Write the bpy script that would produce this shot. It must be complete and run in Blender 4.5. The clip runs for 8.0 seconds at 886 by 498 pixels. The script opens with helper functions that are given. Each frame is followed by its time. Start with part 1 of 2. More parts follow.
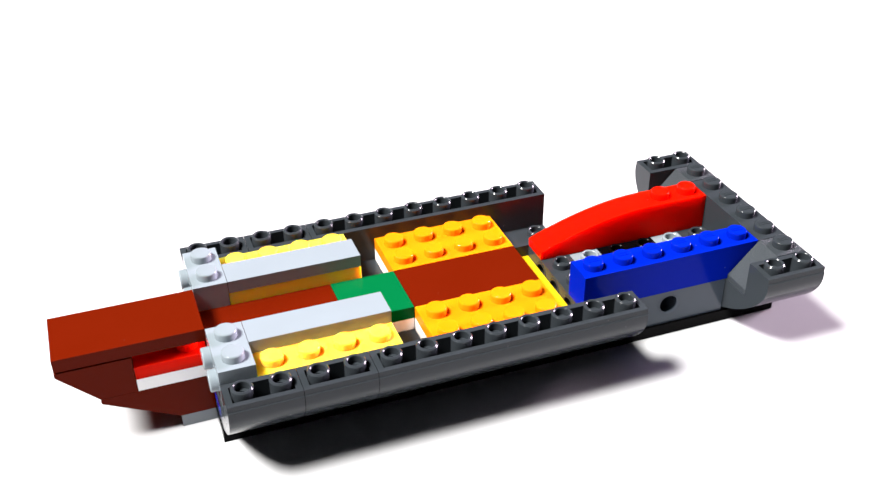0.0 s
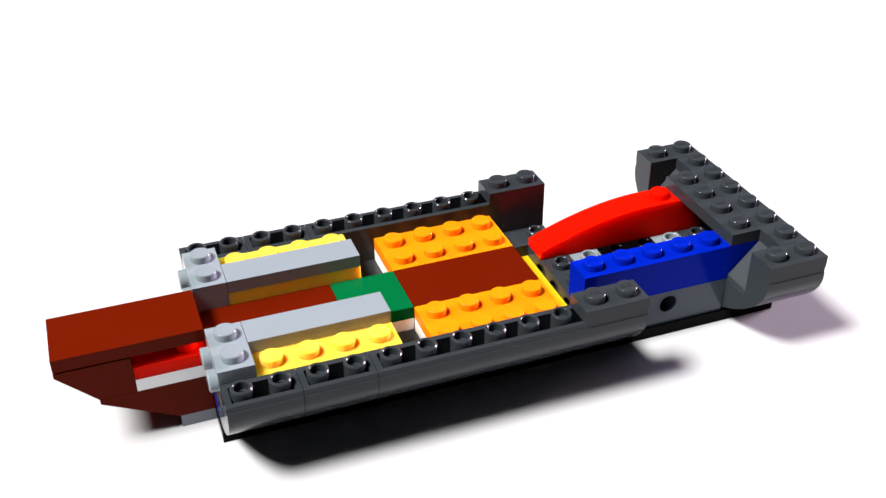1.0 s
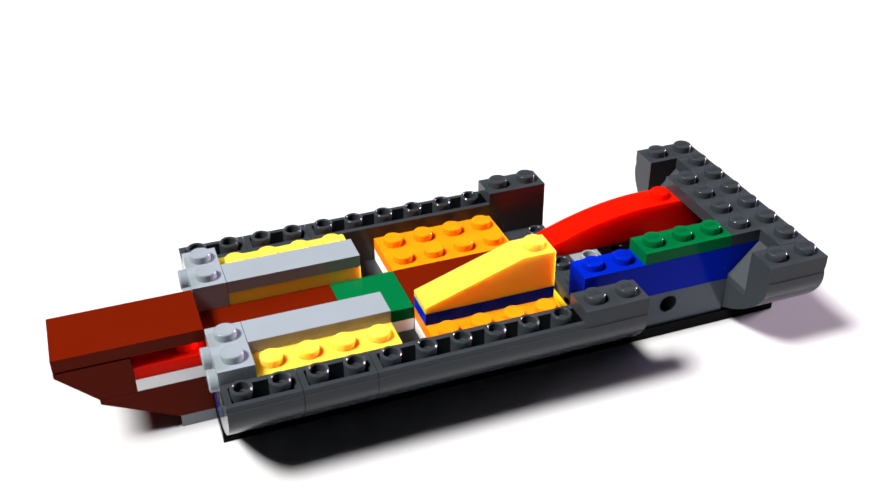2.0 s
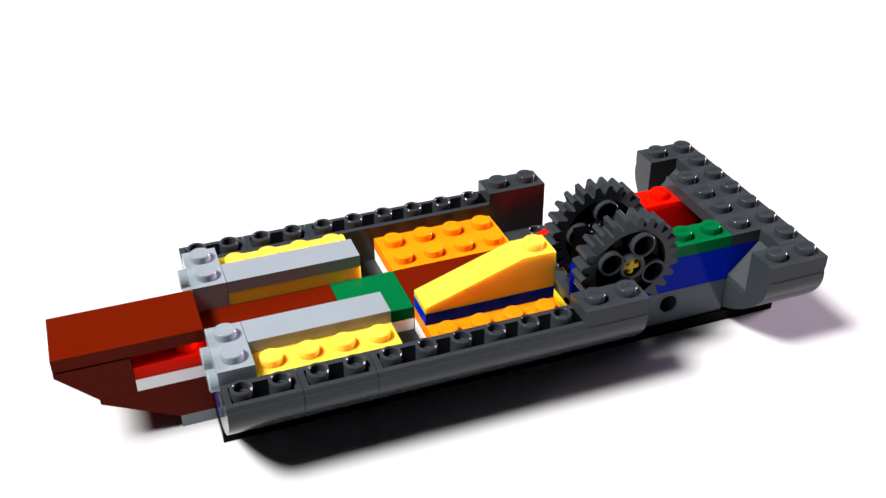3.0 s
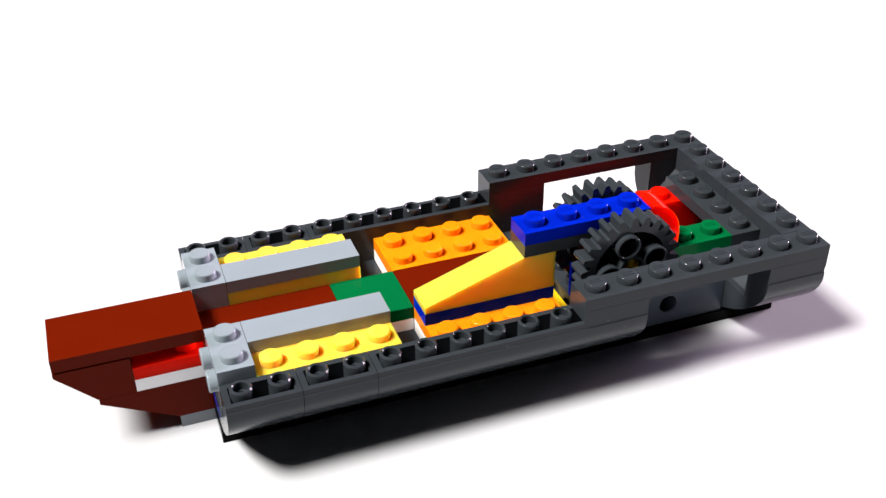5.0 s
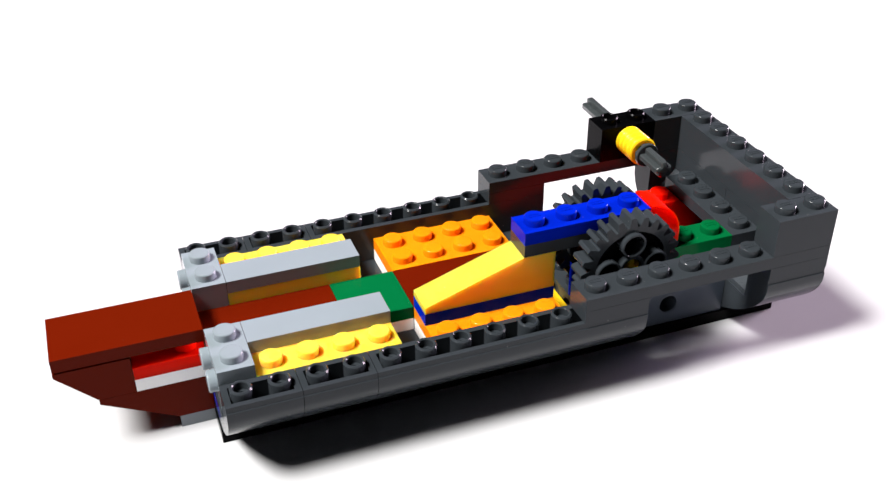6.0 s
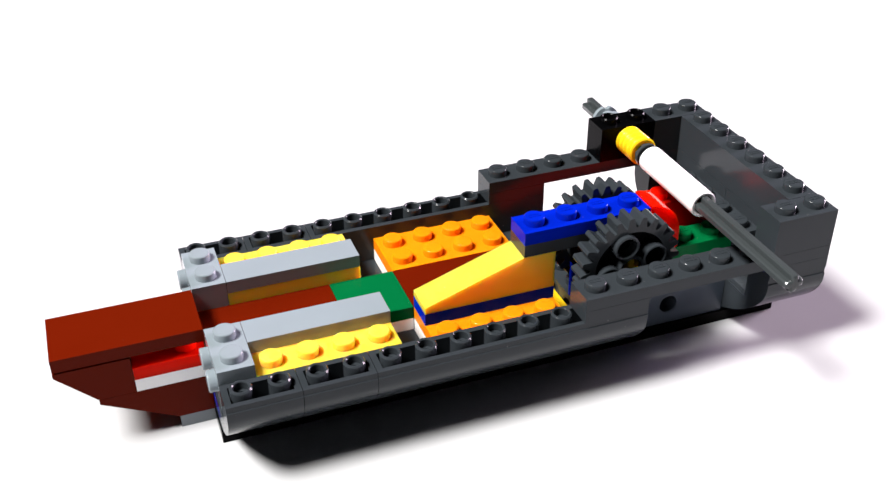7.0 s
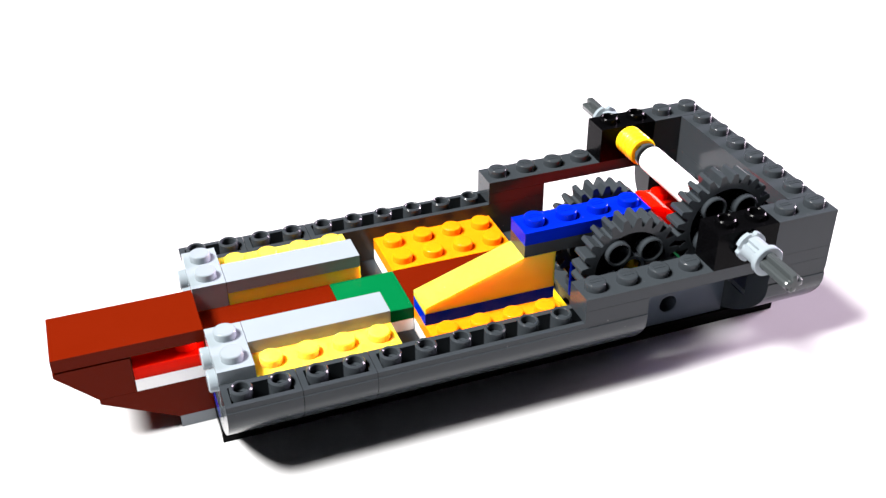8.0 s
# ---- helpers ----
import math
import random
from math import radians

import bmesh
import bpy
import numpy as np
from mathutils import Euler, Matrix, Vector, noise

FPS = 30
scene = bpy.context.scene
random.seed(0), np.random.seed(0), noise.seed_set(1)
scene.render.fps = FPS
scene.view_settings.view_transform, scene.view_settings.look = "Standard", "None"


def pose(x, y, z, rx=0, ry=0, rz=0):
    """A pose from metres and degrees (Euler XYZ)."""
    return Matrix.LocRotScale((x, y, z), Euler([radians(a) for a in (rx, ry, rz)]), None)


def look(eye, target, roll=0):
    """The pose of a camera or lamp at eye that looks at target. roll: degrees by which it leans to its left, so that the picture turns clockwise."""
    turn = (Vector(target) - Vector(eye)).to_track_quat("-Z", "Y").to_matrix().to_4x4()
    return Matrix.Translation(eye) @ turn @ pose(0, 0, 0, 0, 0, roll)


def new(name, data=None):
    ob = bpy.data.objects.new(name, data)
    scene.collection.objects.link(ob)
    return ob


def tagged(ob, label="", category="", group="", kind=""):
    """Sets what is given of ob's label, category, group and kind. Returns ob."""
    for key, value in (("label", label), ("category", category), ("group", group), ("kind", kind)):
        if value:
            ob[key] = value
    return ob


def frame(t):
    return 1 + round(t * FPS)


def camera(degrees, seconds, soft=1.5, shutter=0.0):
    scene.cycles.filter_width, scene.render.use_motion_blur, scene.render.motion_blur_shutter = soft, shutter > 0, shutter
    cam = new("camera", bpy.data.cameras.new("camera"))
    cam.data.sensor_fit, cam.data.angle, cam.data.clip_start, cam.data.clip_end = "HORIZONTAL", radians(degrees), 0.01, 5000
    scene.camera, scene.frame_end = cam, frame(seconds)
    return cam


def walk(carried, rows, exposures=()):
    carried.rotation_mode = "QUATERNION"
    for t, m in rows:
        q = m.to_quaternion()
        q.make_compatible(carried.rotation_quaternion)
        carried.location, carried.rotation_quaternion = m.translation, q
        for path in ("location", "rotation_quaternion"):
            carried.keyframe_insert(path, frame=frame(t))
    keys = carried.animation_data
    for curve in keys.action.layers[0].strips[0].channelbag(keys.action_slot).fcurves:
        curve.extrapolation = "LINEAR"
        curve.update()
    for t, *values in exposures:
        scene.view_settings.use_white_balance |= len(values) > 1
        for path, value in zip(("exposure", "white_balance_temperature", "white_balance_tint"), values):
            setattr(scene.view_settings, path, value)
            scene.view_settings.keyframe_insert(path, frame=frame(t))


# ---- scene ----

# ---- camera ----
S = 0.008       # stud pitch
P = 0.0032      # plate height
LIFT = 7 * P    # height of the hull's rim over the table

cam = camera(45.3, 8.0, soft=1.4)
EYE = Vector((-0.01431, -0.16664, 0.16452))
AIM = Vector((0.561, 1.412, -0.920))
WAY = (AIM - EYE).normalized()
ASIDE = WAY.cross(Vector((0, 0, 1))).normalized()


def stand(back, pan):
    """The camera's pose, drawn back along its view and turned aside by a few tenths of a millimetre."""
    return look(EYE - WAY * back, AIM + ASIDE * pan, -0.44)


walk(cam, [(0.0, stand(0.0, 0.0)), (0.2, stand(0.0, 0.0)), (0.5, stand(-0.0003, 0.0008)), (1.5, stand(-0.0003, 0.0008)), (4.0, stand(-0.0003, 0.0008)),
           (4.6, stand(-0.0005, 0.0015)), (7.2, stand(-0.0005, 0.0015)), (8.0, stand(-0.0003, 0.0015))],
     exposures=[(0.0, 0.52), (0.2, 0.49), (0.3, 0.06), (0.4, 0.0), (0.5, 0.0), (4.7, 0.0), (5.8, 0.06), (7.6, 0.06), (7.7, 0.08), (7.77, 0.64), (8.0, 0.72)])

# ---- light ----
world = bpy.data.worlds.new("studio")
scene.world = world
world.use_nodes = True
world.node_tree.nodes["Background"].inputs["Color"].default_value = (0.84, 0.80, 1.0, 1)
world.node_tree.nodes["Background"].inputs["Strength"].default_value = 0.0015

softbox = new("softbox", bpy.data.lights.new("softbox", "SUN"))
softbox.data.energy, softbox.data.angle = 7.6, radians(16)
softbox.data.color = (1.0, 0.985, 0.96)
softbox.matrix_world = look((-0.62, -0.01, 0.96), (0, 0, 0))
# the room's weaker, pinkish light from low beyond the stern
side_light = new("side_light", bpy.data.lights.new("side_light", "SUN"))
side_light.data.energy, side_light.data.angle = 8.4, radians(26)
side_light.data.color = (1.0, 0.80, 0.98)
side_light.matrix_world = look((1.0, 0.19, 0.23), (0, 0, 0))


# ---- materials ----
def plastic(name, colour, rough=0.12, mottle=0.06, grain=0.0, gloss=0.11, glow=0.0):
    """Moulded plastic with faint unevenness, scuffs and dust; glow: how far light seeps through it."""
    m = bpy.data.materials.new(name)
    m.use_nodes = True
    n, l = m.node_tree.nodes, m.node_tree.links
    b = n["Principled BSDF"]
    b.inputs["IOR"].default_value = 1.53
    b.inputs["Specular IOR Level"].default_value = gloss
    b.inputs["Subsurface Weight"].default_value = glow
    b.inputs["Subsurface Radius"].default_value = (1.0, 0.45, 0.06)
    b.inputs["Subsurface Scale"].default_value = 0.006
    tc = n.new("ShaderNodeTexCoord")
    info = n.new("ShaderNodeObjectInfo")
    big = n.new("ShaderNodeTexNoise")
    big.inputs["Scale"].default_value = 90.0
    big.inputs["Detail"].default_value = 3.0
    l.new(tc.outputs["Object"], big.inputs["Vector"])
    fine = n.new("ShaderNodeTexNoise")
    fine.inputs["Scale"].default_value = 3200.0 if grain else 1400.0
    fine.inputs["Detail"].default_value = 4.0
    l.new(tc.outputs["Object"], fine.inputs["Vector"])
    mix = n.new("ShaderNodeMix")
    mix.data_type = "RGBA"
    mix.blend_type = "MIX"
    dark = [c * (1 - mottle) for c in colour]
    lite = [min(1.0, c * (1 + mottle) + 0.0005) for c in colour]
    mix.inputs[6].default_value = (*dark, 1)
    mix.inputs[7].default_value = (*lite, 1)
    add = n.new("ShaderNodeMath")
    add.operation = "MULTIPLY_ADD"
    add.inputs[1].default_value = 0.35
    l.new(info.outputs["Random"], add.inputs[0])
    sub = n.new("ShaderNodeMath")
    sub.operation = "MULTIPLY"
    sub.inputs[1].default_value = 0.7
    l.new(big.outputs["Fac"], sub.inputs[0])
    l.new(sub.outputs[0], add.inputs[2])
    l.new(add.outputs[0], mix.inputs[0])
    # dust specks
    vor = n.new("ShaderNodeTexVoronoi")
    vor.inputs["Scale"].default_value = 260.0
    l.new(tc.outputs["Object"], vor.inputs["Vector"])
    speck = n.new("ShaderNodeMapRange")
    speck.inputs["From Min"].default_value = 0.035
    speck.inputs["From Max"].default_value = 0.02
    speck.inputs["To Max"].default_value = 0.35
    l.new(vor.outputs["Distance"], speck.inputs["Value"])
    dust = n.new("ShaderNodeMix")
    dust.data_type = "RGBA"
    dust.inputs[7].default_value = (0.55, 0.53, 0.5, 1)
    l.new(speck.outputs["Result"], dust.inputs[0])
    l.new(mix.outputs[2], dust.inputs[6])
    l.new(dust.outputs[2], b.inputs["Base Color"])
    r = n.new("ShaderNodeMapRange")
    r.inputs["From Min"].default_value = 0.3
    r.inputs["From Max"].default_value = 0.7
    r.inputs["To Min"].default_value = rough - 0.05
    r.inputs["To Max"].default_value = rough + 0.06
    l.new(fine.outputs["Fac"], r.inputs["Value"])
    l.new(r.outputs["Result"], b.inputs["Roughness"])
    bump = n.new("ShaderNodeBump")
    bump.inputs["Strength"].default_value = 0.04 + grain
    bump.inputs["Distance"].default_value = 0.0005 if grain else 0.0002
    l.new((fine if grain else big).outputs["Fac"], bump.inputs["Height"])
    l.new(bump.outputs["Normal"], b.inputs["Normal"])
    return m


DARK_GREY = plastic("dark_grey_plastic", (0.028, 0.033, 0.038), 0.15, gloss=0.16)
SLOPE_GREY = plastic("textured_dark_grey_plastic", (0.035, 0.041, 0.047), 0.5, 0.25, 0.5, 0.2)
MID_GREY = plastic("mid_grey_plastic", (0.062, 0.078, 0.100), 0.13, gloss=0.2)
LIGHT_GREY = plastic("light_grey_plastic", (0.21, 0.245, 0.27), gloss=0.2)
WHITE = plastic("white_plastic", (0.92, 0.92, 0.92), 0.25, 0.02)
BLACK = plastic("black_plastic", (0.0012, 0.0012, 0.0015), 0.2, gloss=0.03)
AXLE_GREY = plastic("smooth_grey_plastic", (0.040, 0.046, 0.048), 0.12, gloss=0.25)
STONE_GREY = plastic("stone_grey_plastic", (0.20, 0.22, 0.24), gloss=0.2)
RED = plastic("red_plastic", (0.92, 0.005, 0.001), gloss=0.05, glow=0.8)
BLUE = plastic("blue_plastic", (0.0003, 0.012, 0.36), gloss=0.03)
GREEN = plastic("green_plastic", (0.0004, 0.10, 0.027), gloss=0.04)
BROWN = plastic("reddish_brown_plastic", (0.096, 0.0058, 0.0005), gloss=0.04)
ORANGE = plastic("light_orange_plastic", (0.82, 0.22, 0.003), gloss=0.12, glow=0.35)
YELLOW = plastic("light_yellow_plastic", (0.94, 0.53, 0.06), gloss=0.12, glow=0.9)
TAN = plastic("tan_plastic", (0.50, 0.26, 0.06))
SUN_YELLOW = plastic("yellow_plastic", (0.84, 0.50, 0.010), gloss=0.14, glow=0.3)


def paper():
    m = bpy.data.materials.new("white_table_sheet")
    m.use_nodes = True
    n, l = m.node_tree.nodes, m.node_tree.links
    b = n["Principled BSDF"]
    noise_ = n.new("ShaderNodeTexNoise")
    noise_.inputs["Scale"].default_value = 25.0
    noise_.inputs["Detail"].default_value = 6.0
    ramp = n.new("ShaderNodeMix")
    ramp.data_type = "RGBA"
    ramp.inputs[6].default_value = (0.52, 0.52, 0.53, 1)
    ramp.inputs[7].default_value = (0.55, 0.55, 0.56, 1)
    tc = n.new("ShaderNodeTexCoord")
    l.new(tc.outputs["Object"], noise_.inputs["Vector"])
    l.new(noise_.outputs["Fac"], ramp.inputs[0])
    l.new(ramp.outputs[2], b.inputs["Base Color"])
    b.inputs["Roughness"].default_value = 0.35
    return m


SHEET = paper()

# ---- mesh helpers ----
GAP = 0.00006


def bevel_all(bm, width=0.00022, segs=2, angle=30):
    edges = [e for e in bm.edges if len(e.link_faces) == 2 and e.calc_face_angle(0) > radians(angle)]
    bmesh.ops.bevel(bm, geom=edges, offset=width, segments=segs, profile=0.5, affect="EDGES", clamp_overlap=True)


def to_mesh(name, bm, material, smooth=True):
    me = bpy.data.meshes.new(name)
    bmesh.ops.recalc_face_normals(bm, faces=bm.faces)
    bm.to_mesh(me)
    bm.free()
    me.materials.append(material)
    if smooth:
        me.shade_smooth()
        me.set_sharp_from_angle(angle=radians(35))
    return me


def part(name, bm, material, parent=None, label=""):
    """Links a bmesh (or a finished mesh) as one object, under a thing or a part."""
    ob = new(name, bm if isinstance(bm, bpy.types.Mesh) else to_mesh(name, bm, material))
    ob.parent = parent
    return tagged(ob, label)


def box(bm, x0, y0, z0, x1, y1, z1):
    vs = [bm.verts.new(c) for c in ((x0, y0, z0), (x1, y0, z0), (x1, y1, z0), (x0, y1, z0), (x0, y0, z1), (x1, y0, z1), (x1, y1, z1), (x0, y1, z1))]
    for f in ((0, 3, 2, 1), (4, 5, 6, 7), (0, 1, 5, 4), (1, 2, 6, 5), (2, 3, 7, 6), (3, 0, 4, 7)):
        bm.faces.new([vs[i] for i in f])
    return vs


def prism_y(bm, profile, y0, y1):
    """A closed outline in x, z drawn out along y."""
    a = [bm.verts.new((x, y0, z)) for x, z in profile]
    b = [bm.verts.new((x, y1, z)) for x, z in profile]
    bm.faces.new(a)
    bm.faces.new(b[::-1])
    k = len(a)
    for i in range(k):
        bm.faces.new((a[i], b[i], b[(i + 1) % k], a[(i + 1) % k]))


def prism_x(bm, profile, x0, x1):
    """A closed outline in y, z drawn out along x."""
    a = [bm.verts.new((x0, y, z)) for y, z in profile]
    b = [bm.verts.new((x1, y, z)) for y, z in profile]
    bm.faces.new(a[::-1])
    bm.faces.new(b)
    k = len(a)
    for i in range(k):
        bm.faces.new((a[i], a[(i + 1) % k], b[(i + 1) % k], b[i]))


def lathe(bm, outline, steps=28, m=Matrix()):
    """An outline of (radius, height) turned round z; a radius of 0 closes it."""
    rings = []
    for r, h in outline:
        if r == 0:
            rings.append([bm.verts.new(m @ Vector((0, 0, h)))])
        else:
            rings.append([bm.verts.new(m @ Vector((r * math.cos(2 * math.pi * i / steps), r * math.sin(2 * math.pi * i / steps), h))) for i in range(steps)])
    for a, b in zip(rings, rings[1:]):
        for i in range(steps):
            j = (i + 1) % steps
            q = [a[0] if len(a) == 1 else a[i], a[0] if len(a) == 1 else a[j], b[0] if len(b) == 1 else b[j], b[0] if len(b) == 1 else b[i]]
            q = [v for k, v in enumerate(q) if v not in q[:k]]
            if len(q) > 2:
                bm.faces.new(q)


ALONG_Y = Matrix.Rotation(radians(-90), 4, "X")
ALONG_X = Matrix.Rotation(radians(90), 4, "Y")


def stud_mesh(material):
    bm = bmesh.new()
    r, h = 0.00243, 0.00186
    e = 0.0004
    rim = [(r - e + e * math.cos(a), h - e + e * math.sin(a)) for a in (0, 0.31, 0.63, 0.94, 1.26, math.pi / 2)]
    lathe(bm, [(r, -0.0001)] + rim + [(0, h + 0.00003)], 32)
    # the worn raised mark on the stud's top: four small hooks in a row
    if material not in (YELLOW, ORANGE, SUN_YELLOW, RED, WHITE, LIGHT_GREY):
        z0, z1 = h - 0.0001, h + 0.00013
        for k in range(4):
            x = -0.00142 + 0.00074 * k
            box(bm, x, -0.0006, z0, x + 0.00018, 0.0006, z1)
            box(bm, x + 0.00018, -0.0006, z0, x + 0.00052, -0.00042, z1)
            box(bm, x + 0.00018, 0.00042, z0, x + 0.00052, 0.0006, z1)
    return to_mesh("stud", bm, material)


def hollow_stud_mesh(material, deep=0.0):
    bm = bmesh.new()
    r, q, h = 0.0024, 0.00162, 0.0017
    lathe(bm, [(r, -deep - 0.0001), (r, h - 0.0003), (r - 0.0003, h), (q + 0.0002, h), (q, h - 0.0002), (q, h - 0.0019), (0.0008, h - 0.0019), (0.0007, h - 0.0034), (0, h - 0.0034)])
    return to_mesh("hollow_stud", bm, material)


STUDS, HOLLOWS, DEEPS = {}, {}, {}


def studs(thing, material, spots, z, hollow=False, deep=0.0):
    """Studs at stud centres (in studs, in the thing's own space) on the height z."""
    for x, y in spots:
        if hollow:
            store = DEEPS if deep else HOLLOWS
            me = store.setdefault(material.name, None) or hollow_stud_mesh(material, deep)
            store[material.name] = me
        else:
            me = STUDS.setdefault(material.name, None) or stud_mesh(material)
            STUDS[material.name] = me
        s = part("stud", me, material, thing)
        s.location = (x * S, y * S, z)


def at(x, y, k):
    """The pose of a thing whose low corner is at studs x, y and plates k over the rim."""
    return pose(x * S, y * S, LIFT + k * P)


def grid(nx, ny):
    return [(i + 0.5, j + 0.5) for i in range(nx) for j in range(ny)]


def brick(name, label, material, nx, ny, plates, m, spots=None, hollow=False, group=""):
    """A brick, plate or tile of nx by ny studs, so many plates high."""
    bm = bmesh.new()
    box(bm, GAP, GAP, GAP / 2, nx * S - GAP, ny * S - GAP, plates * P - GAP / 2)
    bevel_all(bm)
    ob = part(name, bm, material)
    studs(ob, material, grid(nx, ny) if spots is None else spots, plates * P - GAP / 2, hollow)
    ob.matrix_basis = m
    kind = {"toy_plate": "toy plate", "toy_tile": "toy tile"}.get(name, "toy brick")
    return tagged(ob, label, kind, group)


def ring_hole_bar(bm, nx, plates, depth, holes, hz, r=0.0024):
    """A bar along x with round holes through y: front and back faces pierced, with bore walls."""
    x1, z1 = nx * S - GAP, plates * P - GAP / 2
    steps = 24
    z0 = GAP / 2
    cells = [(max(GAP, cx - S / 2), min(x1, cx + S / 2)) for cx in holes]
    plain = [(a, b) for a, b in zip([GAP] + [c[1] for c in cells], [c[0] for c in cells] + [x1]) if b - a > 1e-5]
    for y in (GAP, depth - GAP):
        for a, b in plain:
            bm.faces.new([bm.verts.new(v) for v in ((a, y, z0), (b, y, z0), (b, y, z1), (a, y, z1))])
        for cx, (lo, hi) in zip(holes, cells):
            turns = [2 * math.pi * (i + 0.5) / steps for i in range(steps)]
            turns = sorted(turns + [math.atan2(ez - hz, ex - cx) % (2 * math.pi) for ex in (lo, hi) for ez in (z0, z1)])
            ring, edge = [], []
            for a in turns:
                c, s_ = math.cos(a), math.sin(a)
                ring.append(bm.verts.new((cx + r * c, y, hz + r * s_)))
                t = min(((hi if c > 0 else lo) - cx) / c if abs(c) > 1e-6 else 1e9, ((z1 if s_ > 0 else z0) - hz) / s_ if abs(s_) > 1e-6 else 1e9)
                edge.append(bm.verts.new((cx + t * c, y, hz + t * s_)))
            for i in range(len(turns)):
                j = (i + 1) % len(turns)
                bm.faces.new((ring[i], ring[j], edge[j], edge[i]))
    for cx in holes:
        lathe(bm, [(r, GAP), (r, depth - GAP)], steps, Matrix.Translation((cx, 0, hz)) @ ALONG_Y)
        for y, d in ((GAP, 1), (depth - GAP, -1)):
            lathe(bm, [(r + 0.0006, y - d * 0.00012), (r + 0.0004, y - d * 0.00014), (r, y + d * 0.0003)], steps, Matrix.Translation((cx, 0, hz)) @ ALONG_Y)
    a = [(GAP, GAP / 2), (x1, GAP / 2), (x1, z1), (GAP, z1)]
    for (xa, za), (xb, zb) in zip(a, a[1:] + a[:1]):
        bm.faces.new([bm.verts.new(v) for v in ((xa, GAP, za), (xb, GAP, zb), (xb, depth - GAP, zb), (xa, depth - GAP, za))])


def holed_brick(label, material, nx, m, turned=False, single=False):
    """A brick with round cross holes between its hollow studs; turned: its length runs along y."""
    bm = bmesh.new()
    holes = [2 * S] if single else [S * (i + 1) for i in range(nx - 1)]
    ring_hole_bar(bm, nx, 3, S, holes, 0.0058)
    bmesh.ops.remove_doubles(bm, verts=bm.verts, dist=1e-6)
    if turned:
        bmesh.ops.transform(bm, matrix=Matrix(((0, 1, 0, 0), (1, 0, 0, 0), (0, 0, 1, 0), (0, 0, 0, 1))), verts=bm.verts)
    ob = part("holed_brick", to_mesh("holed_brick", bm, material, False), material)
    studs(ob, material, grid(1, nx) if turned else grid(nx, 1), 3 * P - GAP / 2, True)
    ob.matrix_basis = m
    return tagged(ob, label, "toy brick")


# ---- table ----
def table():
    bm = bmesh.new()
    box(bm, -0.5, -0.55, -0.03, 1.3, 1.15, 0)
    bevel_all(bm, 0.002)
    tagged(part("table_top", bm, SHEET), "glossy white table top under the toy hull", "table", kind="structure")


table()

# ---- hull: floor and sides ----
HULL = [(0.03, 0.0), (0.03, -0.42), (0.0, -0.47), (0.0, -1.0), (0.03, -1.4), (0.11, -1.95), (0.24, -2.45), (0.4, -2.95), (0.6, -3.45), (0.83, -3.95),
        (1.1, -4.45), (1.36, -4.87), (1.62, -5.23), (1.83, -5.5), (2.0, -5.7), (2.0, -6.0)]


def curved_side(nx, m, mirror=False):
    """A hull side: round below, with an open box of hollow studs in its outer row."""
    bm = bmesh.new()
    w, t, floor = S - GAP, 0.0014, -0.0062
    out = [(y * S, z * P) for y, z in HULL]
    prof = out + [(2 * S, -3 * P), (w, -3 * P), (w, 0), (w - t, 0), (w - t, floor), (t, floor), (t, 0)]
    if mirror:
        prof = [(-y, z) for y, z in prof][::-1]
    prism_x(bm, prof, GAP, nx * S - GAP)
    for x in (GAP, nx * S - GAP - t):
        y0, y1 = (t, w - t)
        if mirror:
            y0, y1 = -y1, -y0
        box(bm, x, y0, floor, x + t, y1, -0.00001)
    ob = part("curved_side_brick", bm, DARK_GREY)
    sgn = -1 if mirror else 1
    studs(ob, DARK_GREY, [(i + 0.5, 0.5 * sgn) for i in range(nx)], 0, True, 0.0062)
    # ribs that tie each stud to the outer wall
    for i in range(nx):
        rb = bmesh.new()
        ya, yb = sorted((sgn * t * 0.92, sgn * (S / 2 - 0.0022)))
        box(rb, (i + 0.5) * S - 0.0004, ya, floor, (i + 0.5) * S + 0.0004, yb, -0.0016)
        part("rib", rb, DARK_GREY, ob)
    ob.matrix_basis = m
    return tagged(ob, "dark grey inverted curved brick with open hollow studs", "toy brick", "hull sides")


for x, n in ((0, 2), (2, 2), (4, 8), (16, 2)):
    curved_side(n, at(x, 0, 0))
    curved_side(n, at(x, 8, 0), True)

brick("toy_plate", "black base plate lying on the table", BLACK, 17.97, 4.16, 1, at(-0.03, 1.92, -7), spots=[])
brick("toy_plate", "mid grey plate under the bow", STONE_GREY, 1, 2, 1, at(-1, 3, -7), spots=[])
brick("toy_brick", "dark grey inner floor brick of the hull", DARK_GREY, 5, 4, 2, at(1, 2, -6), spots=[])
brick("toy_plate", "dark grey floor plate between the bricks", DARK_GREY, 5, 4, 1, at(1, 2, -4), spots=[])
brick("toy_plate", "dark grey one-stud plate behind the bow", DARK_GREY, 1, 1, 1, at(0, 2, -6), spots=[])
brick("toy_plate", "blue one-stud plate behind the bow", BLUE, 1, 1, 1, at(0, 2, -5), spots=[])
brick("toy_plate", "dark grey one-stud plate behind the bow", DARK_GREY, 1, 1, 1, at(0, 2, -4), spots=[])
brick("toy_brick", "dark grey three-stud brick behind the bow", DARK_GREY, 1, 3, 3, at(0, 3, -6), spots=[])
brick("toy_plate", "yellow plate under the orange deck", SUN_YELLOW, 5, 4, 2, at(6, 2, -6), spots=[])
holed_brick("dark grey holed brick lying across the hull", DARK_GREY, 4, at(11, 2, -6), True)
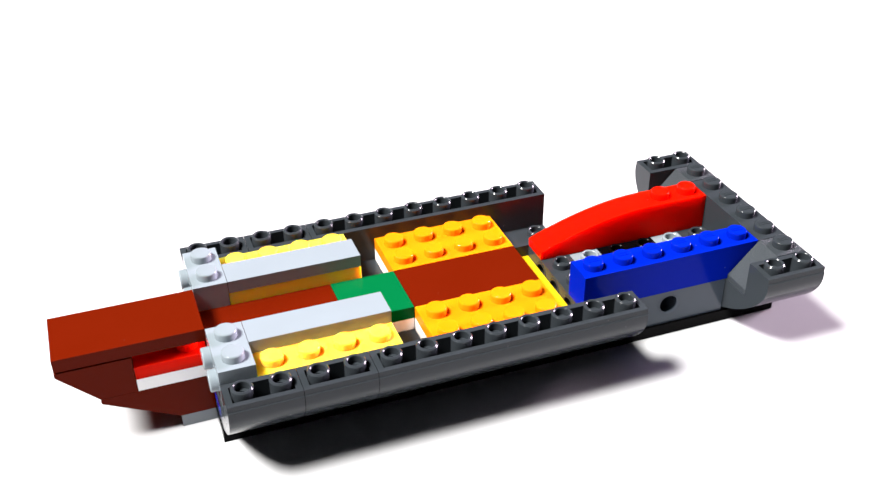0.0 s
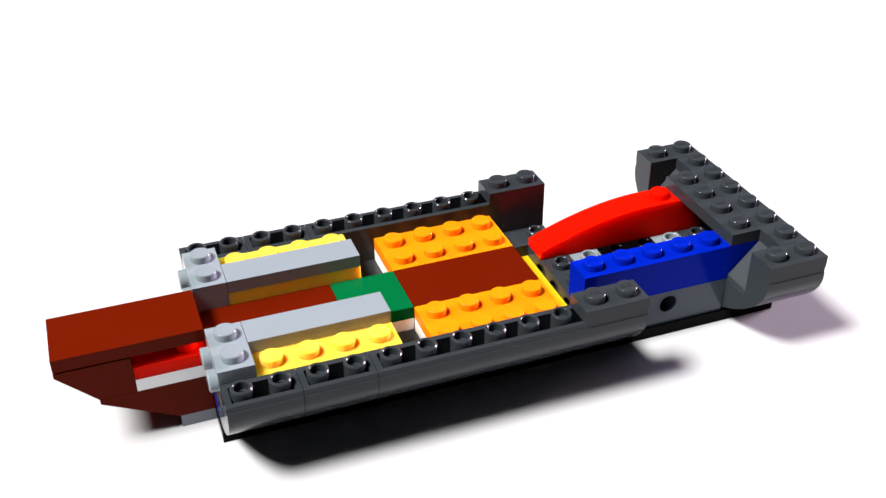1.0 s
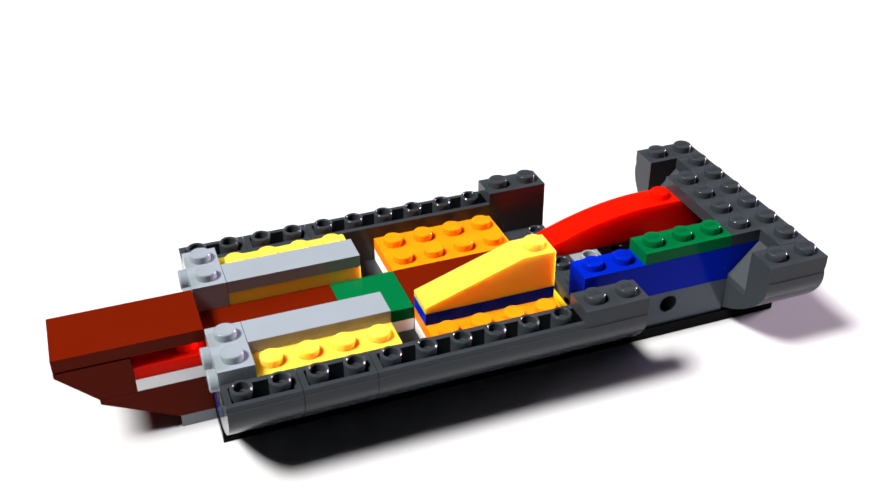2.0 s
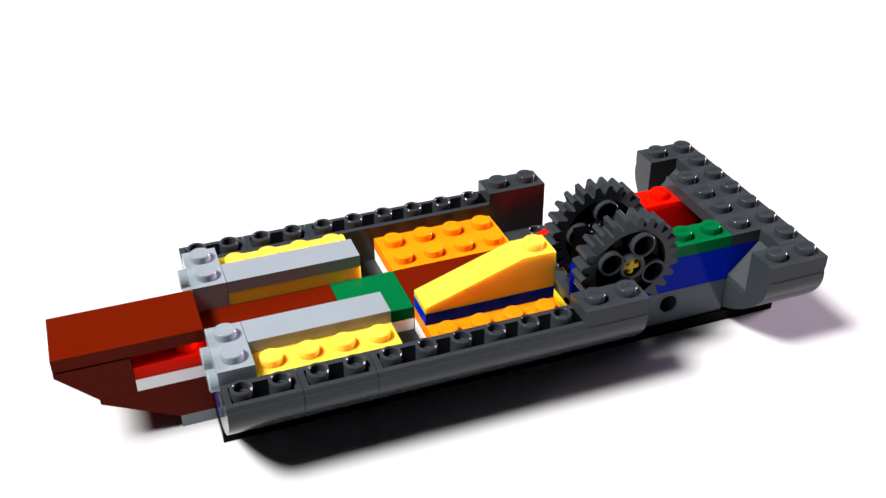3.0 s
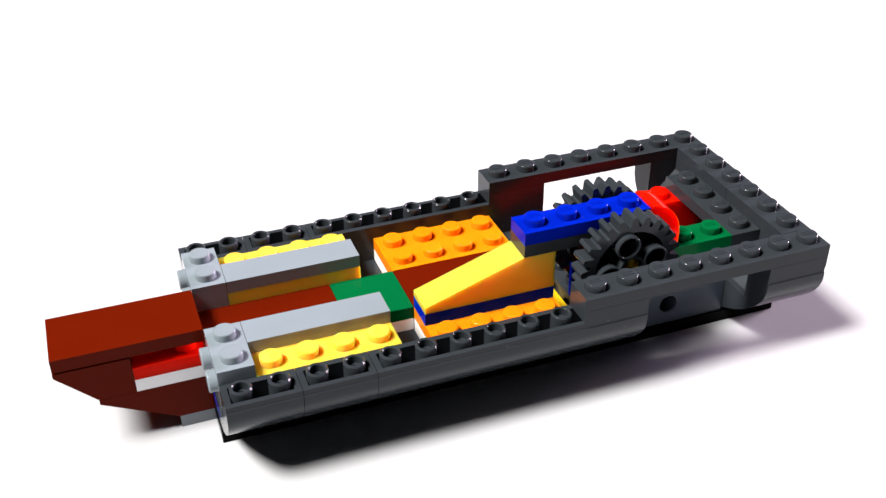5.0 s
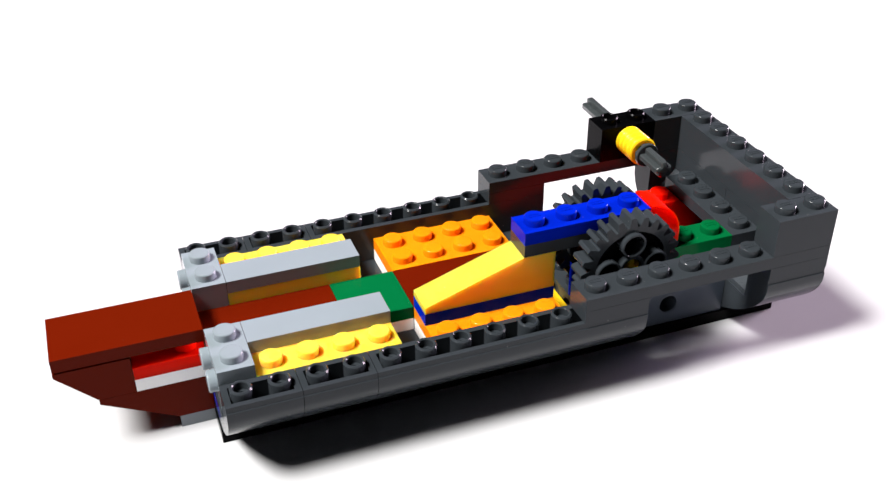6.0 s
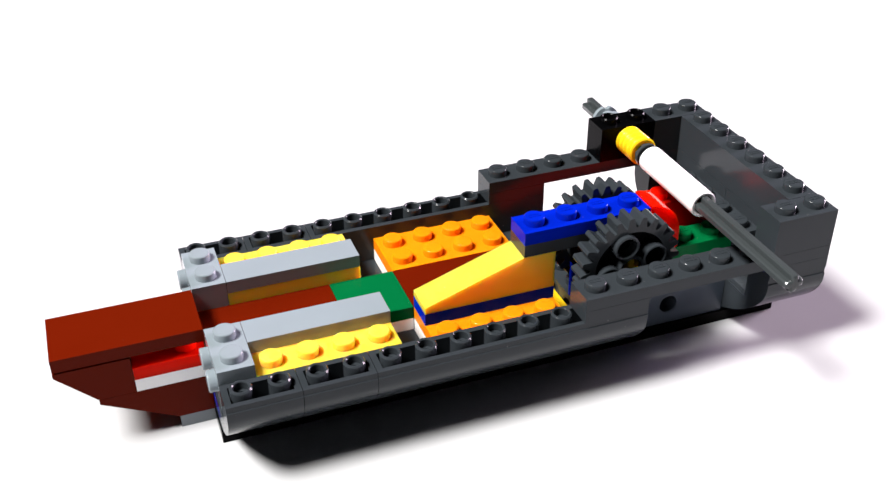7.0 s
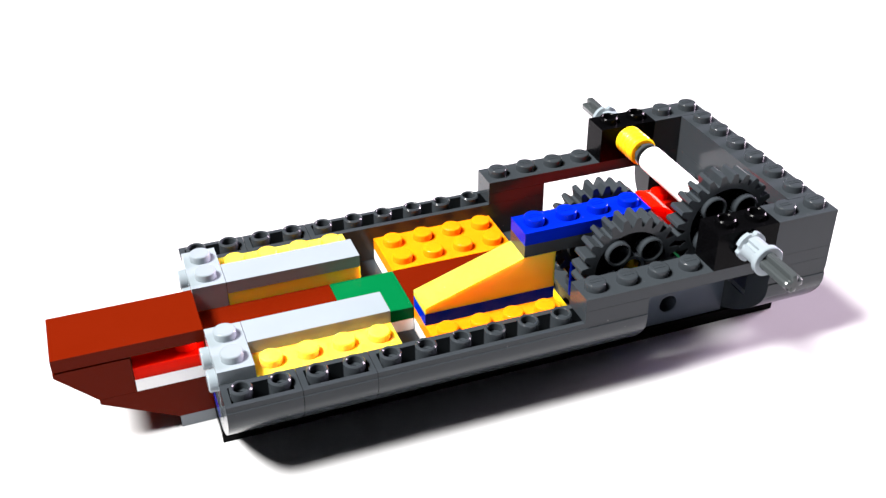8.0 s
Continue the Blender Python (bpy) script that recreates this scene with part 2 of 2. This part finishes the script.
brick("toy_brick", "dark grey one-stud brick beside the red slope", DARK_GREY, 1, 1, 3, at(11, 6, -6), hollow=True)
for y in (2, 5):
    holed_brick("grey holed brick along the hull's side", MID_GREY, 4, at(12, y, -6), single=True)
for x in (12, 15):
    brick("toy_brick", "light grey one-stud brick in the hull's floor", LIGHT_GREY, 1, 1, 3, at(x, 4, -6), hollow=True, group="light grey floor bricks")
holed_brick("black holed brick in the hull's floor", BLACK, 2, at(13, 4, -6))
holed_brick("black holed brick in the hull's floor", BLACK, 4, at(12, 3, -6))
brick("toy_brick", "dark grey brick under the stern wall", DARK_GREY, 2, 4, 3, at(16, 2, -6), spots=[(0.5, 2.5)], hollow=True)


# ---- stern ----
def slope_end(m):
    bm = bmesh.new()
    prism_y(bm, [(0.0003, 0), (2 * S - GAP, 0), (2 * S - GAP, 3 * P), (S, 3 * P), (0.0003, 0.0014)], 0.00018, S - 0.00018)
    bevel_all(bm, 0.00015)
    ob = part("slope_brick", bm, SLOPE_GREY)
    studs(ob, DARK_GREY, [(1.5, 0.5)], 3 * P)
    ob.matrix_basis = m
    tagged(ob, "dark grey slope brick with a grainy slanted face", "toy brick", "stern slopes")


slope_end(at(16, 1, -3))
slope_end(at(16, 6, -3))
brick("toy_brick", "dark grey brick across the stern", DARK_GREY, 1, 4, 3, at(17, 2, -3))

# ---- bow ----
brick("toy_tile", "smooth reddish-brown tile over the bow", BROWN, 4, 2, 1, at(-4, 3, 0), spots=[])


def bow_slopes():
    bm = bmesh.new()
    prism_y(bm, [(0, 3 * P - 0.0014), (S, 0), (2 * S - GAP, 0), (2 * S - GAP, 3 * P - 0.0004), (0, 3 * P - 0.0004)], GAP, 2 * S - GAP)
    bevel_all(bm, 0.00015)
    ob = part("inverted_slope_brick", bm, BROWN)
    studs(ob, BROWN, [(0.5, 0.5), (0.5, 1.5)], 3 * P - 0.0018)
    ob.matrix_basis = at(-4, 3, -3)
    tagged(ob, "reddish-brown inverted slope brick of the bow", "toy brick")
    bm = bmesh.new()
    prism_y(bm, [(0, 3 * P - 0.0013), (2 * S, 0), (3 * S - GAP, 0), (3 * S - GAP, 3 * P - GAP), (0, 3 * P - GAP)], GAP, 2 * S - GAP)
    bevel_all(bm, 0.00015)
    ob = part("inverted_slope_brick", bm, BROWN)
    ob.matrix_basis = at(-3, 3, -6)
    tagged(ob, "long reddish-brown inverted slope brick under the bow", "toy brick")


bow_slopes()
brick("toy_plate", "white plate between the bow bricks", WHITE, 2, 2, 1, at(-2, 3, -3), spots=[])
brick("toy_plate", "red plate with studs under the bow tile", RED, 2, 2, 1, at(-2, 3, -2), spots=[(1.5, 0.5), (1.5, 1.5)])

# ---- fore deck ----
brick("toy_tile", "long smooth reddish-brown tile between the rails", BROWN, 4, 2, 2, at(0, 3, -3), spots=[])
brick("toy_tile", "smooth green square tile on a white plate", GREEN, 2, 2, 1, at(4, 3, -2), spots=[])
brick("toy_plate", "white plate under the green tile", WHITE, 2, 2, 1, at(4, 3, -3), spots=[])


def side_stud_brick(m):
    ob = brick("side_stud_brick", "light grey brick with studs on its end face", LIGHT_GREY, 1, 2, 3, m, group="light grey end bricks")
    me = STUDS[LIGHT_GREY.name]
    for j in range(2):
        s = part("side_stud", me, LIGHT_GREY, ob)
        s.matrix_basis = Matrix.Translation((GAP, (j + 0.5) * S, 1.5 * P)) @ Matrix.Rotation(radians(-90), 4, "Y")
    return ob


side_stud_brick(at(0, 1, -2))
side_stud_brick(at(0, 5, -2))
for y, row, tile in ((1, 0.5, 2), (5, 1.5, 5)):
    brick("toy_brick", "pale yellow brick with a row of studs", YELLOW, 4, 2, 3, at(1, y, -3), spots=[(i + 0.5, row) for i in range(4)], group="yellow rail bricks")
    brick("toy_tile", "narrow light grey tile on the yellow brick", LIGHT_GREY, 4, 1, 1, at(1, tile, 0), spots=[], group="light grey rails")

# ---- mid deck ----
for y in (1, 5):
    brick("toy_plate", "light orange plate with studs on a white plate", ORANGE, 4, 2, 1, at(6, y, -2), group="orange deck plates")
    brick("toy_plate", "white plate under the orange plate", WHITE, 4, 2, 2, at(6, y, -4), spots=[], group="white deck plates")
brick("toy_tile", "smooth reddish-brown tile between the orange plates", BROWN, 4, 2, 3, at(6, 3, -4), spots=[])

# ---- aft deck ----
brick("toy_brick", "long blue brick with six studs", BLUE, 6, 1, 3, at(11, 2, -3))


def red_bow_brick():
    bm = bmesh.new()
    top, tip = 3 * P, 0.0022
    arc = [(4.0 * S * k / 14, tip + (top - tip) * math.sin(math.pi / 2 * k / 14) ** 0.9) for k in range(15)]
    prism_y(bm, [(GAP, 0), (6 * S - GAP, 0), (6 * S - GAP, top)] + arc[::-1], GAP, S - GAP)
    bevel_all(bm, 0.0002, 2, 40)
    ob = part("curved_slope_brick", bm, RED)
    studs(ob, RED, [(4.5, 0.5), (5.5, 0.5)], top)
    ob.matrix_basis = at(11, 5, -3)
    return tagged(ob, "long red brick with a curved top and two studs", "toy brick")


red_bow_brick()


# ---- pieces added during the build ----
def gear(label, m):
    """A gear wheel of 24 teeth about its own y axis, its near face at y = 0."""
    bm = bmesh.new()
    root, tip, y0, y1 = 0.0104, 0.0127, 0.0012, 0.0062
    prof = []
    for k in range(24):
        a = 2 * math.pi * k / 24
        for da, r in ((-0.105, root), (-0.048, tip - 0.0002), (-0.025, tip), (0.025, tip), (0.048, tip - 0.0002), (0.105, root)):
            prof.append((r * math.cos(a + da), r * math.sin(a + da)))
    k = len(prof)
    inner = [(0.0090 * math.cos(math.atan2(z, x)), 0.0090 * math.sin(math.atan2(z, x))) for x, z in prof]
    rings = [[bm.verts.new((x, y, z)) for x, z in pts] for pts, y in ((inner, y0), (prof, y0), (prof, y1), (inner, y1))]
    for a, b in zip(rings, rings[1:] + rings[:1]):
        for i in range(k):
            bm.faces.new((a[i], a[(i + 1) % k], b[(i + 1) % k], b[i]))
    ob = part("gear_wheel", bm, DARK_GREY)
    # the web is black, not dark grey: shade within the rim put into its colour
    web = bmesh.new()
    lathe(web, [(0.0022, 0.0029), (0.0091, 0.0029), (0.0091, 0.0047), (0.0022, 0.0047)], 48, ALONG_Y)
    part("web", web, BLACK, ob)
    for q in range(4):
        tube = bmesh.new()
        c = Matrix.Translation((0.0060 * math.cos(q * math.pi / 2), 0, 0.0060 * math.sin(q * math.pi / 2)))
        lathe(tube, [(0.00235, 0.0012), (0.00245, 0.0009), (0.00245, 0.0002), (0.0026, 0), (0.0029, 0), (0.0031, 0.0002), (0.0031, 0.0072), (0.0029, 0.0075), (0.0024, 0.0075), (0.00235, 0.0012)], 28, c @ ALONG_Y)
        part("pin_hole", tube, DARK_GREY, ob)
    hub = bmesh.new()
    lathe(hub, [(0.0024, 0.0010), (0.0023, 0.0004), (0.0031, 0.0002), (0.0033, 0.0004), (0.0033, 0.0070), (0.0024, 0.0070), (0.0024, 0.0010)], 24, ALONG_Y)
    part("hub", hub, DARK_GREY, ob)
    ob.matrix_basis = m
    return tagged(ob, label, "gear wheel", "gear wheels")


def axle(label, material, length, m, stop=0.0):
    """A rod of cross section along its own y axis, with rounded ends; stop: where a thin collar sits on it."""
    bm = bmesh.new()
    a, b = 0.0024, 0.00085
    pts = []
    for q in range(4):
        c, s_ = math.cos(q * math.pi / 2), math.sin(q * math.pi / 2)
        for x, z in ((b, b), (a - 0.0004, b), (a, b - 0.0003), (a, -b + 0.0003), (a - 0.0004, -b)):
            pts.append((x * c + z * s_, -x * s_ + z * c))
    rings = [[bm.verts.new((x * k, y, z * k)) for x, z in pts] for k, y in ((0.62, 0), (0.86, 0.0003), (1, 0.0010), (1, length - 0.0010), (0.86, length - 0.0003), (0.62, length))]
    bm.faces.new(rings[0])
    bm.faces.new(rings[-1][::-1])
    for ra, rb in zip(rings, rings[1:]):
        for i in range(len(pts)):
            j = (i + 1) % len(pts)
            bm.faces.new((ra[i], rb[i], rb[j], ra[j]))
    ob = part("cross_axle", bm, material)
    if stop:
        ring = bmesh.new()
        lathe(ring, [(0.0010, stop), (0.0030, stop), (0.0032, stop + 0.0002), (0.0032, stop + 0.0008), (0.0030, stop + 0.0010), (0.0010, stop + 0.0010), (0.0010, stop)], 32, ALONG_Y)
        part("stop_ring", ring, material, ob)
    ob.matrix_basis = m
    return tagged(ob, label, "axle")


def bush(label, material, length, r, m, flange=0.0037):
    """A short sleeve with a plain collar at one end, a scalloped one at the other, and slots between."""
    bm = bmesh.new()
    n = 48
    dip = [flange - (0.0006 if (k % 12) in (0, 1, 11) else 0.0) for k in range(n)]
    ys = [(0.0022, None, 0), (None, 0.0002, 0), (None, 0, 0.0002), (None, 0, 0.0013), (r, None, 0.0015), (r, None, length - 0.0015),
          (None, 0, length - 0.0013), (None, 0, length - 0.0002), (None, 0.0002, length), (0.0022, None, length)]
    rings = []
    for rr, less, y in ys:
        ring = []
        for k in range(n):
            a = 2 * math.pi * k / n
            q = rr if rr is not None else (dip[k] if y > length / 2 else flange) - less
            if rr == r and k % 12 in (5, 6, 7):
                q = r - 0.0006
            ring.append(bm.verts.new((q * math.cos(a), y, q * math.sin(a))))
        rings.append(ring)
    for ra, rb in zip(rings, rings[1:] + rings[:1]):
        for k in range(n):
            bm.faces.new((ra[k], ra[(k + 1) % n], rb[(k + 1) % n], rb[k]))
    ob = part("axle_bush", bm, material)
    ob.matrix_basis = m
    return tagged(ob, label, "axle bush")


def ribbed_sleeve(label, material, length, r, m):
    """A short sleeve with soft rings round it."""
    bm = bmesh.new()
    prof = [(0.0022, 0), (r - 0.0004, 0)]
    for k in range(49):
        u = k / 48
        prof.append((r - 0.00042 * (0.5 - 0.5 * math.cos(2 * math.pi * 4 * u)) ** 2, 0.0003 + u * (length - 0.0006)))
    prof += [(r - 0.0004, length), (0.0022, length), (0.0022, 0)]
    lathe(bm, prof, 40, ALONG_Y)
    ob = part("ribbed_sleeve", bm, material)
    ob.matrix_basis = m
    return tagged(ob, label, "axle sleeve")


def yellow_slope():
    bm = bmesh.new()
    prism_y(bm, [(GAP, 0), (4 * S - GAP, 0), (4 * S - GAP, 3 * P), (3 * S, 3 * P), (GAP, 0.0016)], GAP, S - GAP)
    bevel_all(bm, 0.0002)
    ob = part("slope_brick", bm, YELLOW)
    studs(ob, YELLOW, [(3.5, 0.5)], 3 * P)
    ob.matrix_basis = at(6, 2, 0)
    return tagged(ob, "pale yellow slope brick with one stud", "toy brick")


def red_round():
    bm = bmesh.new()
    r = 0.0085
    prof = [(S, 0), (S, -2 * P + 0.0003), (2.05 * S, -2 * P + 0.0003)]
    cx, cz = 2.05 * S - r, 2.1 * P - r
    for k in range(10):
        a = math.pi / 2 * k / 9
        prof.append((cx + r * math.cos(a), cz + r * math.sin(a)))
    prof += [(S + 0.0002, 2.1 * P), (S + 0.0002, P), (GAP, P), (GAP, 0)]
    prism_y(bm, prof, GAP, S - GAP)
    bevel_all(bm, 0.0002, 2, 40)
    ob = part("rounded_brick", bm, RED)
    studs(ob, RED, [(0.5, 0.5)], P)
    ob.matrix_basis = at(12, 2, 3)
    return tagged(ob, "red brick with a rounded end and one stud", "toy brick")


def white_tube(m):
    bm = bmesh.new()
    ln = 0.0255
    lathe(bm, [(0.0024, 0.0002), (0.0031, 0), (0.0034, 0.0003), (0.0034, ln - 0.0003), (0.0031, ln), (0.0024, ln - 0.0002), (0.0024, 0.0002)], 36, ALONG_Y)
    ob = part("sleeve_tube", bm, WHITE)
    core = bmesh.new()
    lathe(core, [(0.0009, 0.0016), (0.0026, 0.0016), (0.0026, 0.0100), (0.0009, 0.0100), (0.0009, 0.0016)], 24, ALONG_Y)
    part("core", core, TAN, ob, "tan core inside the tube")
    ob.matrix_basis = m
    return tagged(ob, "smooth white sleeve tube over the axle", "tube")


DG = "dark grey "
AXLE_Z = LIFT + 2 * P + 0.0058
LOW_Z = LIFT + 0.0058
coming = []      # (thing, seconds at which it is put in place)


def comes(t, *things):
    coming.extend((ob, t) for ob in things)


PLATE_END = DG + "two-stud plate at the end of the hull side"
comes(0.25, brick("toy_plate", PLATE_END, DARK_GREY, 2, 1, 1, at(16, 0, 0), group="short plates"), brick("toy_plate", PLATE_END, DARK_GREY, 2, 1, 1, at(16, 7, 0), group="short plates"))
comes(0.55, brick("toy_plate", PLATE_END, DARK_GREY, 2, 1, 1, at(10, 0, 0), group="short plates"), brick("toy_plate", PLATE_END, DARK_GREY, 2, 1, 1, at(10, 7, 0), group="short plates"))
comes(0.85, brick("toy_plate", DG + "six-stud plate across the stern", DARK_GREY, 1, 6, 1, at(17, 1, 0)), brick("toy_plate", DG + "four-stud plate across the stern", DARK_GREY, 1, 4, 1, at(16, 2, 0)))
comes(1.15, brick("toy_plate", "green three-stud plate on the blue brick", GREEN, 3, 1, 1, at(13, 2, 0)))
comes(1.45, brick("toy_plate", "blue four-stud plate on the orange plate", BLUE, 4, 1, 1, at(6, 2, -1)))
comes(1.75, yellow_slope())
comes(2.05, holed_brick("black holed brick on the blue brick", BLACK, 2, at(11, 2, 0)))
gear_far = gear(DG + "gear wheel with 24 teeth on a yellow axle", pose(12 * S, 2.98 * S, LOW_Z))
axle_low = axle("yellow cross axle through the black holed brick", SUN_YELLOW, 2.9 * S, pose(12 * S, 1.15 * S, LOW_Z))
comes(2.35, gear_far)
comes(2.65, axle_low)
gear_near = gear(DG + "gear wheel with 24 teeth beside the blue brick", pose(12 * S, 1.05 * S, LOW_Z))
comes(2.95, gear_near)
comes(3.25, red_round())
comes(3.55, brick("toy_plate", DG + "three-stud plate on the yellow slope", DARK_GREY, 3, 1, 1, at(9, 2, 3)))
comes(3.85, brick("toy_plate", "blue four-stud plate beside the gear wheels", BLUE, 4, 1, 1, at(9, 2, 4)))
comes(4.15, brick("toy_plate", DG + "eight-stud plate bridging the hull side", DARK_GREY, 8, 1, 1, at(10, 0, 1), group="long plates"),
      brick("toy_plate", DG + "eight-stud plate bridging the hull side", DARK_GREY, 8, 1, 1, at(10, 7, 1), group="long plates"))
comes(4.45, brick("toy_plate", DG + "three-stud plate across the stern", DARK_GREY, 1, 3, 1, at(17, 4, 1), group="stern plates"))
comes(4.75, brick("toy_plate", DG + "three-stud plate across the stern", DARK_GREY, 1, 3, 1, at(17, 1, 1), group="stern plates"))
comes(5.05, brick("toy_brick", DG + "two-stud brick at the stern corner", DARK_GREY, 2, 1, 3, at(16, 0, 2), group="stern bricks"),
      brick("toy_brick", DG + "two-stud brick at the stern corner", DARK_GREY, 2, 1, 3, at(16, 7, 2), group="stern bricks"))
comes(5.35, brick("toy_brick", DG + "long brick across the stern", DARK_GREY, 1, 6, 3, at(17, 1, 2)))
comes(5.65, holed_brick("black holed brick on the hull side", BLACK, 2, at(14, 7, 2)))
comes(5.95, axle(DG + "cross axle through the black brick", AXLE_GREY, 5.3 * S, pose(15 * S, 4.6 * S, AXLE_Z), stop=1.07 * S),
      ribbed_sleeve("yellow ribbed sleeve against the black brick", SUN_YELLOW, 0.0082, 0.0038, pose(15 * S, 7 * S - 0.0084, AXLE_Z)))
comes(6.25, bush("light grey axle bush outside the black brick", LIGHT_GREY, 0.0055, 0.0027, pose(15 * S, 8 * S + 0.0003, AXLE_Z)))
comes(6.55, white_tube(pose(15 * S, 2.3 * S, AXLE_Z)))
comes(6.85, axle(DG + "long cross axle in the white tube", AXLE_GREY, 5.3 * S, pose(15 * S, -2.2 * S, AXLE_Z)))
gear_top = gear(DG + "gear wheel with 24 teeth on the upper axle", pose(15 * S, 1.05 * S, AXLE_Z))
comes(7.15, gear_top)
comes(7.45, holed_brick("black holed brick on the hull side", BLACK, 2, at(14, 0, 2)))
comes(7.75, bush("light grey axle bush on the axle's end", LIGHT_GREY, 0.0078, 0.0029, pose(15 * S, -0.0082, AXLE_Z)))

TURNS = {"near": [(0.0, -22), (3.5, -22), (3.55, 17), (3.8, 17), (3.85, 34), (4.1, 34), (4.15, 14), (5.0, 14), (5.05, 12), (5.9, 12), (5.95, 1), (6.5, 1), (6.55, 11), (6.8, 11), (6.85, 18),
                  (7.1, 18), (7.15, 40), (8.0, 40)],
         "far": [(0.0, 10), (2.9, 10), (2.95, -9), (3.5, -9), (3.55, 24), (8.0, 24)],
         "top": [(0.0, 38), (8.0, 38)]}


def motions():
    """Each piece waits on the table beside the camera and is put in place at its time."""
    turns = {gear_near: TURNS["near"], gear_far: TURNS["far"], gear_top: TURNS["top"]}
    x, y = -0.20, -0.46
    for ob, t in coming:
        end = ob.matrix_basis.copy()
        corners = [o.matrix_basis @ Vector(v) if o is not ob else Vector(v) for o in (ob, *ob.children) for v in o.bound_box]
        low, high = [min(c[i] for c in corners) for i in range(3)], [max(c[i] for c in corners) for i in range(3)]
        if x + high[0] - low[0] > 0.40:
            x, y = -0.20, y + 0.07
        rest = pose(x - low[0], y - low[1], 0.0002 - low[2])
        x += high[0] - low[0] + 0.012
        spin = turns.get(ob, [(0.0, 0), (8.0, 0)])

        def turned(m, s):
            a = [v for u, v in spin if u <= s + 1e-6][-1]
            return m @ pose(0, 0, 0, 0, -a, 0)

        rows = [(0.0, turned(rest, 0)), (t - 2 / FPS, turned(rest, t)), (t - 1 / FPS, turned(rest, t)), (t, turned(end, t)), (t + 1 / FPS, turned(end, t))]
        rows += [(u, turned(end, u)) for u, v in spin if u > t + 0.04]
        walk(ob, rows if rows[-1][0] == 8.0 else rows + [(8.0, turned(end, 8.0))])


motions()
